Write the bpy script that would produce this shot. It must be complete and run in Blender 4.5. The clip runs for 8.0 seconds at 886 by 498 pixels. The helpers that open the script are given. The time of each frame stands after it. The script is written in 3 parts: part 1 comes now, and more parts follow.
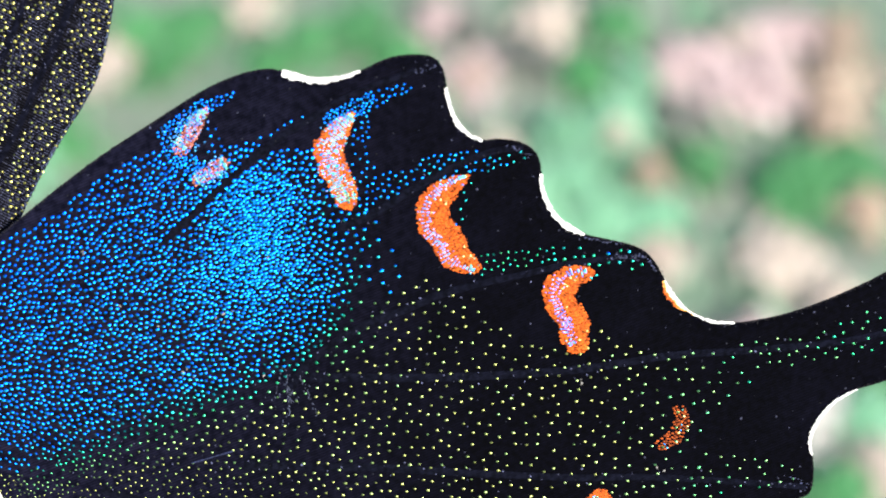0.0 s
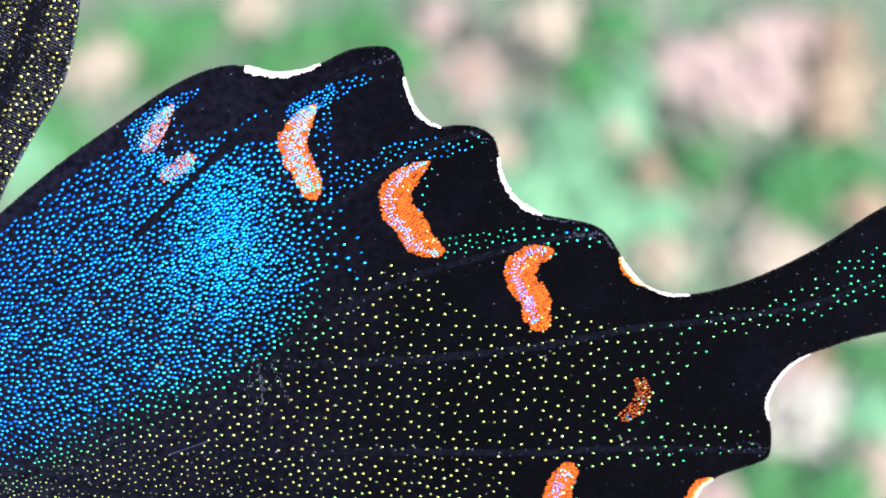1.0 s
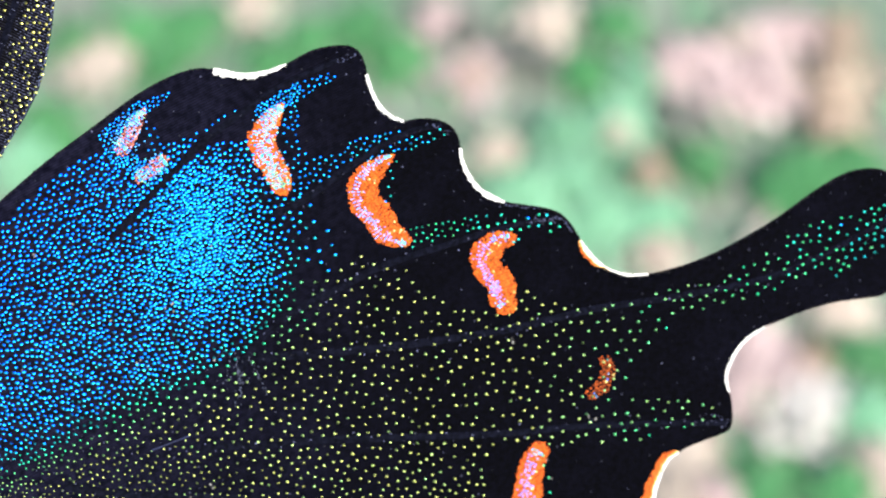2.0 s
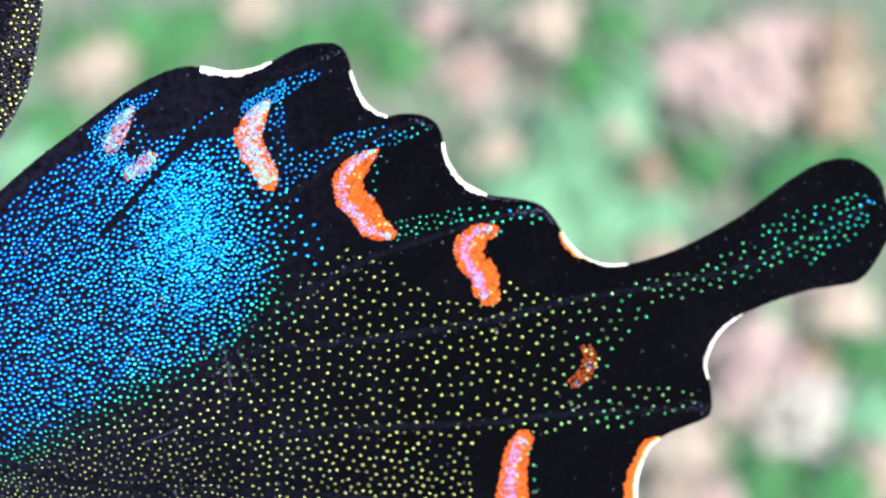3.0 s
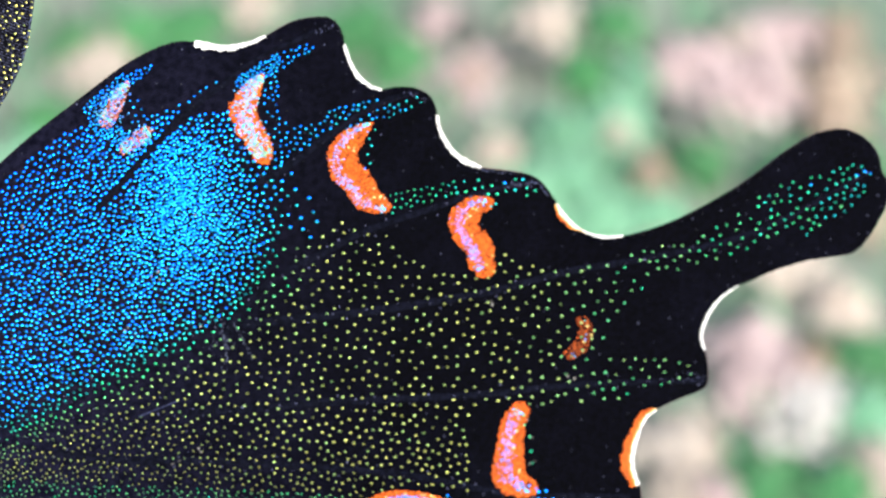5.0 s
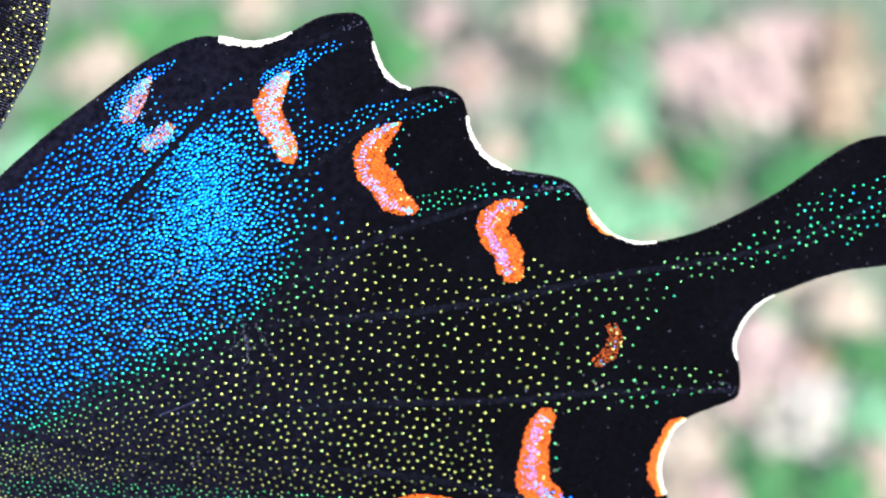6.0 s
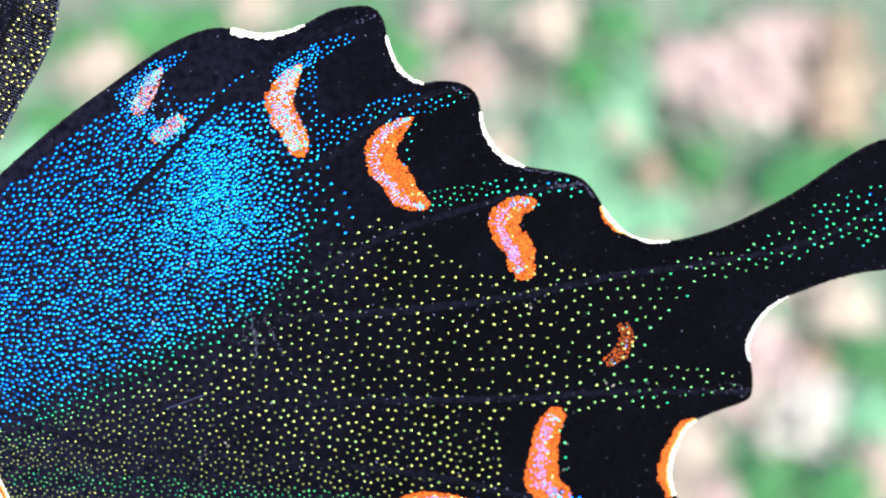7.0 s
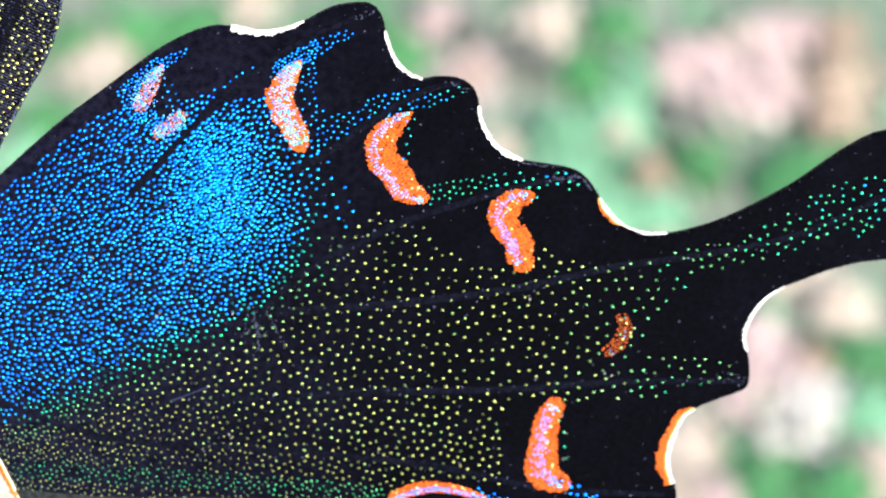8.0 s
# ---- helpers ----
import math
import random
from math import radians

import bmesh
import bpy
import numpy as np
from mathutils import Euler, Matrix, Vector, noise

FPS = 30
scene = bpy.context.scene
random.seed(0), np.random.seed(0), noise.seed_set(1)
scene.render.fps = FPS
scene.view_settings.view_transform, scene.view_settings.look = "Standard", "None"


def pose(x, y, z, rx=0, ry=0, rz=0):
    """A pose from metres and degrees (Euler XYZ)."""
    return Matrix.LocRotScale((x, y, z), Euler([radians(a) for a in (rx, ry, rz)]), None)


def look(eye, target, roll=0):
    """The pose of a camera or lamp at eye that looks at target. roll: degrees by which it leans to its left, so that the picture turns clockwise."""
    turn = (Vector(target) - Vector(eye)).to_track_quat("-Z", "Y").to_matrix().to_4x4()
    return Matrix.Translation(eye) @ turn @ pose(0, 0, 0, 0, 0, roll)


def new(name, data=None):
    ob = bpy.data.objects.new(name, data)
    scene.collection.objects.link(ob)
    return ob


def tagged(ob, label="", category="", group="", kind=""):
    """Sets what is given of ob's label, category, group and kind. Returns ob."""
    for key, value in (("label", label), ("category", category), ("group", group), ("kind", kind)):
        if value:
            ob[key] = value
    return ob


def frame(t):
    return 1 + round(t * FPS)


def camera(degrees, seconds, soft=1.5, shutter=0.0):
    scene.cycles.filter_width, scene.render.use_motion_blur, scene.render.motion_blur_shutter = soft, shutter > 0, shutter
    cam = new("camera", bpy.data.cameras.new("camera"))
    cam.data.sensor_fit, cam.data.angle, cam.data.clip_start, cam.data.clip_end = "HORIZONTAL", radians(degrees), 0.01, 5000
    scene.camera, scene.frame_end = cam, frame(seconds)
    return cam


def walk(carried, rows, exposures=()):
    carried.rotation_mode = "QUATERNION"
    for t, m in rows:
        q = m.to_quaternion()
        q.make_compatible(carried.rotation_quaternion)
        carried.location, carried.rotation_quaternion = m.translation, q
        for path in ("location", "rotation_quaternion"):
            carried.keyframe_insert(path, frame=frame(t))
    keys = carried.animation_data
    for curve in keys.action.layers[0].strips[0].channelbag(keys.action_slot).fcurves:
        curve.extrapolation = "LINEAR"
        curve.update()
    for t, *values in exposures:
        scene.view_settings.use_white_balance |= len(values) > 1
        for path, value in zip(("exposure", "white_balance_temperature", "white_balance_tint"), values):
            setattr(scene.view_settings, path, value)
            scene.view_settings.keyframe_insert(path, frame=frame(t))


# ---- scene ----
from mathutils import geometry

# ---- camera: stands still, a macro lens over a lawn, looking down at a butterfly's wing ----
LENS, EYE_HEIGHT, LOOK_DOWN = 25.0, 0.45, 40.0
MM = 0.001
cam = camera(LENS, 8.0, soft=1.85)
CAM_POSE = pose(0, 0, EYE_HEIGHT, 90 - LOOK_DOWN, 0, 0)
walk(cam, [(0.0, CAM_POSE), (8.0, CAM_POSE)],
     exposures=[(0.0, 1.07), (1.5, 1.11), (3.0, 1.05), (4.5, 1.02), (6.0, 1.14), (8.0, 1.22)])
cam.data.dof.use_dof = True
cam.data.dof.focus_distance = 0.0908
cam.data.dof.aperture_fstop = 42.0
cam.data.dof.aperture_blades = 0

# the hindwing's way, in millimetres and degrees in the camera's space
WING_ROWS = [
    (0.0, 4.171, -2.193, -88.735, 7.76, -6.75, -6.21),
    (0.5, 3.714, -2.286, -90.068, 6.05, -4.89, -5.29),
    (1.0, 2.574, -1.363, -91.682, 5.51, -4.06, -3.69),
    (1.5, 1.329, -0.824, -93.422, 4.96, -2.78, -2.46),
    (1.7, 1.311, -0.766, -94.212, 3.48, -2.17, -1.81),
    (2.8, 0.172, -0.634, -96.754, 1.00, -0.18, -0.40),
    (3.0, 0.303, -0.411, -97.102, 1.20, -0.10, -0.36),
    (3.5, 0.004, -0.008, -98.234, 0.00, 0.00, 0.00),
    (4.0, 0.052, 0.292, -98.186, 0.00, -0.45, 0.00),
    (4.5, -0.091, 0.558, -97.791, 0.50, -0.15, -0.07),
    (4.7, -0.024, 0.849, -97.762, 0.90, -0.53, 0.00),
    (5.8, 0.839, 0.639, -95.520, 4.98, -2.90, -1.19),
    (6.0, 1.387, 0.749, -94.977, 6.00, -3.40, -1.56),
    (6.5, 1.781, 0.719, -94.060, 6.02, -3.80, -2.14),
    (7.0, 1.924, 0.900, -94.157, 6.60, -4.10, -2.40),
    (7.5, 1.714, 1.264, -94.890, 6.90, -4.20, -2.09),
    (8.0, 1.903, 1.240, -95.138, 7.60, -4.10, -2.15),
]
# the forewing's own small shift against the hindwing
FORE_ROWS = [
    (0.0, -0.170, 0.509, -1.435, 0.85, -0.15, 1.66),
    (0.5, -0.100, 0.400, -1.105, 0.48, -0.03, 1.36),
    (1.0, -0.070, 0.245, -0.841, 0.33, -0.11, 0.91),
    (1.5, -0.021, -0.095, -0.265, 0.06, -0.01, -0.11),
    (3.0, 0.018, -0.055, 0.179, 0.01, -0.01, -0.06),
    (3.5, -0.000, -0.000, 0.000, 0.00, -0.00, -0.00),
    (4.0, 0.028, -0.115, 0.419, 0.04, -0.02, -0.26),
    (4.5, 0.165, 0.164, 0.436, 0.03, -0.03, 0.59),
    (6.0, -0.044, 0.309, 0.260, -0.06, 0.04, 0.48),
    (6.5, -0.112, 0.508, -0.170, 0.06, 0.00, 0.96),
    (7.0, -0.066, 0.528, -0.131, 0.08, -0.01, 1.16),
    (7.5, -0.046, 0.320, -0.048, 0.07, -0.02, 0.63),
    (8.0, -0.068, 0.419, -0.213, 0.18, -0.11, 0.91),
]

# ---- world, sun, exposure ----
SUN_FROM = Vector((0.32, -0.78, 0.53)).normalized()
world = bpy.data.worlds.new("sky")
scene.world = world
world.use_nodes = True
sky = world.node_tree.nodes.new("ShaderNodeTexSky")
sky.sky_type, sky.sun_disc = "NISHITA", False
sky.sun_elevation = math.asin(SUN_FROM.z)
sky.sun_rotation = math.atan2(SUN_FROM.x, SUN_FROM.y)
world.node_tree.links.new(sky.outputs[0], world.node_tree.nodes["Background"].inputs[0])
world.node_tree.nodes["Background"].inputs[1].default_value = 0.12
sun = new("sun", bpy.data.lights.new("sun", "SUN"))
sun.data.energy, sun.data.angle, sun.data.color = 4.0, radians(0.6), (1.0, 0.96, 0.9)
sun.matrix_world = look(SUN_FROM * 5, (0, 0, 0))


# ---- materials ----
def material(name):
    m = bpy.data.materials.new(name)
    m.use_nodes = True
    return m, m.node_tree.nodes, m.node_tree.links, m.node_tree.nodes["Principled BSDF"]


def noise_mix(nodes, links, scale, low, high, source="Object", detail=4.0):
    """A colour that varies between low and high with noise of that scale."""
    where = nodes.new("ShaderNodeTexCoord")
    tex = nodes.new("ShaderNodeTexNoise")
    tex.inputs["Scale"].default_value, tex.inputs["Detail"].default_value = scale, detail
    links.new(where.outputs[source], tex.inputs["Vector"])
    mix = nodes.new("ShaderNodeMix")
    mix.data_type = "RGBA"
    ramp = nodes.new("ShaderNodeMapRange")
    ramp.inputs["From Min"].default_value, ramp.inputs["From Max"].default_value = 0.35, 0.65
    links.new(tex.outputs[0], ramp.inputs["Value"])
    links.new(ramp.outputs[0], mix.inputs[0])
    mix.inputs[6].default_value, mix.inputs[7].default_value = (*low, 1), (*high, 1)
    return mix.outputs[2], tex.outputs[0], where


def wing_material(name, low, high, row_angle, row_bump, sheen, contrast=0.8, root=None):
    """Velvety dark wing, with the fine rows in which its ground scales lie; root: the two colours that take over
    towards the wing's root.
    """
    m, nodes, links, bsdf = material(name)
    colour, grain, where = noise_mix(nodes, links, 4200.0, low, high, detail=6.0)
    if root:
        paler, _, _ = noise_mix(nodes, links, 3000.0, *root, detail=6.0)
        patches = nodes.new("ShaderNodeTexNoise")
        patches.inputs["Scale"].default_value, patches.inputs["Detail"].default_value = 330.0, 3.0
        apart, across, sway, near = (nodes.new(k) for k in ("ShaderNodeSeparateXYZ", "ShaderNodeMapRange", "ShaderNodeMath", "ShaderNodeMix"))
        links.new(where.outputs["Object"], patches.inputs["Vector"])
        links.new(where.outputs["Object"], apart.inputs[0])
        across.interpolation_type = "SMOOTHSTEP"
        across.inputs["From Min"].default_value, across.inputs["From Max"].default_value = 0.002, -0.024
        links.new(apart.outputs[0], across.inputs["Value"])
        sway.operation = "MULTIPLY_ADD"
        sway.inputs[1].default_value, sway.inputs[2].default_value = 0.8, -0.4
        links.new(patches.outputs[0], sway.inputs[0])
        total = nodes.new("ShaderNodeMath")
        total.use_clamp = True
        links.new(across.outputs[0], total.inputs[0])
        links.new(sway.outputs[0], total.inputs[1])
        near.data_type = "RGBA"
        links.new(total.outputs[0], near.inputs[0])
        links.new(colour, near.inputs[6])
        links.new(paler, near.inputs[7])
        colour = near.outputs[2]
    turn = nodes.new("ShaderNodeMapping")
    turn.inputs["Rotation"].default_value[2] = radians(row_angle)
    links.new(where.outputs["Object"], turn.inputs["Vector"])
    rows = nodes.new("ShaderNodeTexWave")
    rows.inputs["Scale"].default_value = 2600.0
    rows.inputs["Distortion"].default_value = 1.4
    rows.inputs["Detail"].default_value = 2.0
    rows.inputs["Detail Scale"].default_value = 1.5
    links.new(turn.outputs[0], rows.inputs["Vector"])
    dark = nodes.new("ShaderNodeMix")
    dark.data_type, dark.blend_type = "RGBA", "MULTIPLY"
    dark.inputs[0].default_value = contrast
    links.new(colour, dark.inputs[6])
    links.new(rows.outputs[0], dark.inputs[7])
    links.new(dark.outputs[2], bsdf.inputs["Base Color"])
    bump = nodes.new("ShaderNodeBump")
    bump.inputs["Strength"].default_value, bump.inputs["Distance"].default_value = row_bump, 0.00002
    links.new(rows.outputs[0], bump.inputs["Height"])
    links.new(bump.outputs[0], bsdf.inputs["Normal"])
    bsdf.inputs["Roughness"].default_value = 0.85
    bsdf.inputs["Specular IOR Level"].default_value = 0.03
    bsdf.inputs["Sheen Weight"].default_value = sheen
    bsdf.inputs["Sheen Tint"].default_value = (0.55, 0.55, 0.8, 1)
    return m


def scale_material(name, metal, rough, dimmest, brightest):
    """Scales: each carries its own tint; a little variation from scale to scale."""
    m, nodes, links, bsdf = material(name)
    tint = nodes.new("ShaderNodeVertexColor")
    tint.layer_name = "tint"
    geo = nodes.new("ShaderNodeNewGeometry")
    vary = nodes.new("ShaderNodeHueSaturation")
    amount = nodes.new("ShaderNodeMapRange")
    amount.inputs["To Min"].default_value, amount.inputs["To Max"].default_value = dimmest, brightest
    links.new(geo.outputs["Random Per Island"], amount.inputs["Value"])
    links.new(amount.outputs[0], vary.inputs["Value"])
    links.new(tint.outputs["Color"], vary.inputs["Color"])
    links.new(vary.outputs[0], bsdf.inputs["Base Color"])
    bsdf.inputs["Metallic"].default_value, bsdf.inputs["Roughness"].default_value = metal, rough
    bsdf.inputs["Specular IOR Level"].default_value = 0.15
    return m


HIND = wing_material("velvet_black_wing", (0.0003, 0.0003, 0.0010), (0.0012, 0.0012, 0.0034), 62, 0.3, 0.0, 0.55, ((0.0015, 0.0017, 0.0060), (0.0085, 0.0084, 0.0205)))
FORE = wing_material("brown_black_wing", (0.0025, 0.0025, 0.0045), (0.0090, 0.0088, 0.0140), -66, 0.9, 0.0, 1.0)
RIB = wing_material("wing_rib", (0.0010, 0.0012, 0.0030), (0.0042, 0.0047, 0.0105), 62, 0.1, 0.0, 0.25)
FOLD = wing_material("wing_fold", (0.010, 0.012, 0.012), (0.026, 0.030, 0.030), 80, 0.3, 0.0, 0.3)
GLITTER = scale_material("iridescent_scales", 1.0, 0.36, 0.28, 0.58)
PIGMENT = scale_material("pigment_scales", 0.0, 0.6, 0.5, 1.3)


def leaf_material(name, low, high, rough=0.5, through_light=0.25):
    m, nodes, links, bsdf = material(name)
    colour, grain, where = noise_mix(nodes, links, 120.0, low, high)
    info = nodes.new("ShaderNodeObjectInfo")
    vary = nodes.new("ShaderNodeHueSaturation")
    amount = nodes.new("ShaderNodeMapRange")
    amount.inputs["To Min"].default_value, amount.inputs["To Max"].default_value = 0.85, 1.15
    links.new(info.outputs["Random"], amount.inputs["Value"])
    links.new(amount.outputs[0], vary.inputs["Value"])
    links.new(colour, vary.inputs["Color"])
    links.new(vary.outputs[0], bsdf.inputs["Base Color"])
    bsdf.inputs["Roughness"].default_value = rough
    glow = nodes.new("ShaderNodeBsdfTranslucent")
    links.new(vary.outputs[0], glow.inputs[0])
    mixed = nodes.new("ShaderNodeMixShader")
    mixed.inputs[0].default_value = through_light
    links.new(bsdf.outputs[0], mixed.inputs[1])
    links.new(glow.outputs[0], mixed.inputs[2])
    links.new(mixed.outputs[0], nodes["Material Output"].inputs[0])
    return m


CREAM = leaf_material("cream_dry_leaf", (0.47, 0.39, 0.32), (0.62, 0.54, 0.46))
PINK = leaf_material("pink_dry_leaf", (0.47, 0.35, 0.335), (0.62, 0.50, 0.485))
TAN = leaf_material("tan_dry_leaf", (0.40, 0.30, 0.22), (0.51, 0.40, 0.31))
WHITE = leaf_material("bleached_leaf", (0.64, 0.60, 0.54), (0.76, 0.73, 0.68))
LIME = leaf_material("light_green_leaf", (0.18, 0.42, 0.24), (0.25, 0.47, 0.31))
GREEN = leaf_material("green_leaf", (0.06, 0.24, 0.08), (0.11, 0.30, 0.12))
DARK = leaf_material("dark_grey_leaf", (0.12, 0.13, 0.11), (0.18, 0.18, 0.16))


def grass_material():
    m, nodes, links, bsdf = material("grass")
    geo = nodes.new("ShaderNodeNewGeometry")
    ramp = nodes.new("ShaderNodeValToRGB")
    ramp.color_ramp.elements[0].color = (0.10, 0.23, 0.12, 1)
    ramp.color_ramp.elements[1].color = (0.22, 0.34, 0.23, 1)
    mid = ramp.color_ramp.elements.new(0.6)
    mid.color = (0.14, 0.29, 0.16, 1)
    links.new(geo.outputs["Random Per Island"], ramp.inputs[0])
    links.new(ramp.outputs[0], bsdf.inputs["Base Color"])
    bsdf.inputs["Roughness"].default_value = 0.55
    return m


def ground_material():
    m, nodes, links, bsdf = material("lawn_soil")
    colour, grain, where = noise_mix(nodes, links, 25.0, (0.13, 0.20, 0.13), (0.24, 0.25, 0.20), detail=8.0)
    links.new(colour, bsdf.inputs["Base Color"])
    bump = nodes.new("ShaderNodeBump")
    bump.inputs["Strength"].default_value, bump.inputs["Distance"].default_value = 0.6, 0.004
    links.new(grain, bump.inputs["Height"])
    links.new(bump.outputs[0], bsdf.inputs["Normal"])
    bsdf.inputs["Roughness"].default_value = 0.9
    return m


GRASS, SOIL = grass_material(), ground_material()


# ---- building helpers ----
def mesh_object(name, verts, faces, mat, parent=None, label="", tints=None, smooth=True):
    me = bpy.data.meshes.new(name)
    me.from_pydata([tuple(v) for v in verts], [], faces)
    me.materials.append(mat)
    if smooth:
        me.polygons.foreach_set("use_smooth", [True] * len(me.polygons))
    if tints is not None:
        layer = me.color_attributes.new("tint", "FLOAT_COLOR", "POINT")
        layer.data.foreach_set("color", np.asarray(tints, dtype=np.float32).ravel())
    me.update()
    ob = new(name, me)
    ob.parent = parent
    if label:
        tagged(ob, label)
    return ob


# Wing drawing: 36 units to the millimetre, u to the right and v downwards, laid on the wing's slightly leaning plane.
UNIT, MID_U, MID_V, FAR, LEAN_U, LEAN_V = 36.0, 784.0, 441.0, 98.233, 0.1247, 0.0418


def place(u, v, h=0.0):
    """The wing's own metres of a point of the drawing, h millimetres proud of the membrane."""
    x, y = (u - MID_U) / UNIT, (v - MID_V) / UNIT
    s = FAR / (FAR - LEAN_U * x - LEAN_V * y)
    x, y = x * s, y * s
    return (x * MM, -y * MM, (h - LEAN_U * x - LEAN_V * y) * MM)


def smooth_line(points, step=6.0, closed=False):
    """A Catmull-Rom line through the points, in pieces of about that length."""
    out, n = [], len(points)
    for i in range(n if closed else n - 1):
        p0, p1, p2, p3 = (np.array(points[j % n if closed else min(max(j, 0), n - 1)], float) for j in (i - 1, i, i + 1, i + 2))
        for t in np.linspace(0, 1, max(2, int(np.linalg.norm(p2 - p1) / step)), endpoint=False):
            out.append(0.5 * (2 * p1 + (p2 - p0) * t + (2 * p0 - 5 * p1 + 4 * p2 - p3) * t * t + (3 * p1 - p0 - 3 * p2 + p3) * t ** 3))
    if not closed:
        out.append(np.array(points[-1], float))
    return np.array(out)


def line_distance(p, line):
    """Distances of points p from a line of points (n, 2)."""
    a, b = line[:-1], line[1:]
    d = b - a
    t = np.clip(((p[:, None] - a) * d).sum(2) / np.maximum((d * d).sum(1), 1e-9), 0, 1)
    return np.sqrt(((p[:, None] - a - t[..., None] * d) ** 2).sum(2)).min(1)


def inside(p, polygon):
    """Which of the points p lie inside the polygon."""
    poly = np.asarray(polygon, float)
    hit = np.zeros(len(p), bool)
    for a, b in zip(poly, np.roll(poly, -1, 0)):
        cross = (a[1] > p[:, 1]) != (b[1] > p[:, 1])
        if a[1] != b[1]:
            hit ^= cross & (p[:, 0] < (b[0] - a[0]) * (p[:, 1] - a[1]) / (b[1] - a[1]) + a[0])
    return hit


def throw(rng, box, spacing_of, tries, uneven=0.0):
    """Points that keep their own spacing from one another; spacing_of gives 0 where there is none."""
    p = np.column_stack([rng.uniform(box[0], box[2], tries), rng.uniform(box[1], box[3], tries)])
    s = np.concatenate([spacing_of(c) for c in np.array_split(p, max(1, tries // 4000))])
    p, s = p[s > 0], s[s > 0]
    s = s * rng.uniform(1 - 0.35 * uneven, 1 + uneven, len(s))
    cells, cell, kept = {}, 30.0, []
    for (u, v), r in zip(p, s):
        i, j = int(u // cell), int(v // cell)
        near = (q for a in (i - 1, i, i + 1) for b in (j - 1, j, j + 1) for q in cells.get((a, b), ()))
        if all((u - q[0]) ** 2 + (v - q[1]) ** 2 > r * r for q in near):
            cells.setdefault((i, j), []).append((u, v))
            kept.append((u, v))
    return np.array(kept).reshape(-1, 2)


def dome(rings, sides=6):
    """A small scale: rings of (radius, height) from the rim to the crown, then the crown's point."""
    v = [(r * math.cos(2 * math.pi * k / sides), r * math.sin(2 * math.pi * k / sides), h) for r, h in rings for k in range(sides)]
    v.append((0, 0, rings[-1][1] * 1.08))
    f = [(i * sides + k, i * sides + (k + 1) % sides, (i + 1) * sides + (k + 1) % sides, (i + 1) * sides + k) for i in range(len(rings) - 1) for k in range(sides)]
    last = (len(rings) - 1) * sides
    f += [(last + k, last + (k + 1) % sides, len(v) - 1) for k in range(sides)]
    return np.array(v), f


BEAD = dome([(1.0, 0.0), (0.72, 0.14), (0.36, 0.255)])
FLAKE = dome([(1.0, 0.0), (0.85, 0.16)], 5)


# the blue scales lean towards the tail, set to catch more sun
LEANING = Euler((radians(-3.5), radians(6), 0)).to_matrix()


def scales(name, parent, label, points, radius, tints, mat, shape=BEAD, long=1.0, angle=0.0, lift=0.02, rng=None, tilt=8.0, spread=12.0, graded=None):
    """Many small scales on the wing in one mesh, each turned and tilted a little by chance."""
    base, faces = shape
    n, k = len(points), len(base)
    radius, angle = np.broadcast_to(radius, n), np.broadcast_to(angle, n)
    verts, all_faces, colours = [], [], []
    for i, (u, v) in enumerate(points):
        turn = Euler((radians(rng.normal(0, tilt)), radians(rng.normal(0, tilt)), radians(angle[i] + rng.normal(0, spread)))).to_matrix()
        if graded is not None:
            turn = LEANING @ turn
        r = radius[i] / UNIT * MM * rng.uniform(0.85, 1.15)
        c = place(u, v, lift + relief(u, v) + rng.uniform(0, 0.02))
        m = np.array(turn) @ np.diag((r * long, r, r))
        verts.append(base @ m.T + c)
        all_faces += [tuple(j + i * k for j in f) for f in faces]
        if graded is None:
            colours.append(np.tile((*tints[i], 1.0), (k, 1)))
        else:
            # iridescence painted as a fixed hue ramp: greener lower flank, deeper blue upper flank
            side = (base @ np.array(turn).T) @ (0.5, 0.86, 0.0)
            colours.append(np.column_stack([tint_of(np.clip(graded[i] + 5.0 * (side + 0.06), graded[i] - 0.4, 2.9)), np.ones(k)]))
    ob = mesh_object(name, np.concatenate(verts), all_faces, mat, parent, label, np.concatenate(colours))
    return tagged(ob, kind="stuff")


# ---- the hindwing's drawing ----
# the margin: lobes at the vein ends with scallops between them, then the tail, then the inner margin to the wing's root
COSTA = [(-330, 640), (-260, 560), (-170, 480), (-86, 405), (0, 325), (66, 268), (137, 214), (219, 153), (274, 123), (318, 109), (346, 110)]
SCALLOP_1 = [(348, 109.5), (367, 112), (397, 117.5), (433, 113), (471, 99.5)]
LOBE_1 = [(498, 84), (522, 73), (554, 67), (582, 68), (599, 81), (607, 99)]
SCALLOP_2 = [(611, 115), (623, 149), (637, 171), (657, 187), (675, 194)]
LOBE_2 = [(700, 190), (729, 191), (752, 200), (766, 216), (771, 234)]
SCALLOP_3 = [(773, 240), (777, 259), (786, 280), (804, 305), (823, 318), (849, 330)]
LOBE_3 = [(879, 335), (916, 340), (944, 349), (963, 367), (976, 386)]
SCALLOP_4 = [(982, 396), (1004, 424), (1029, 443), (1060, 452), (1097, 451)]
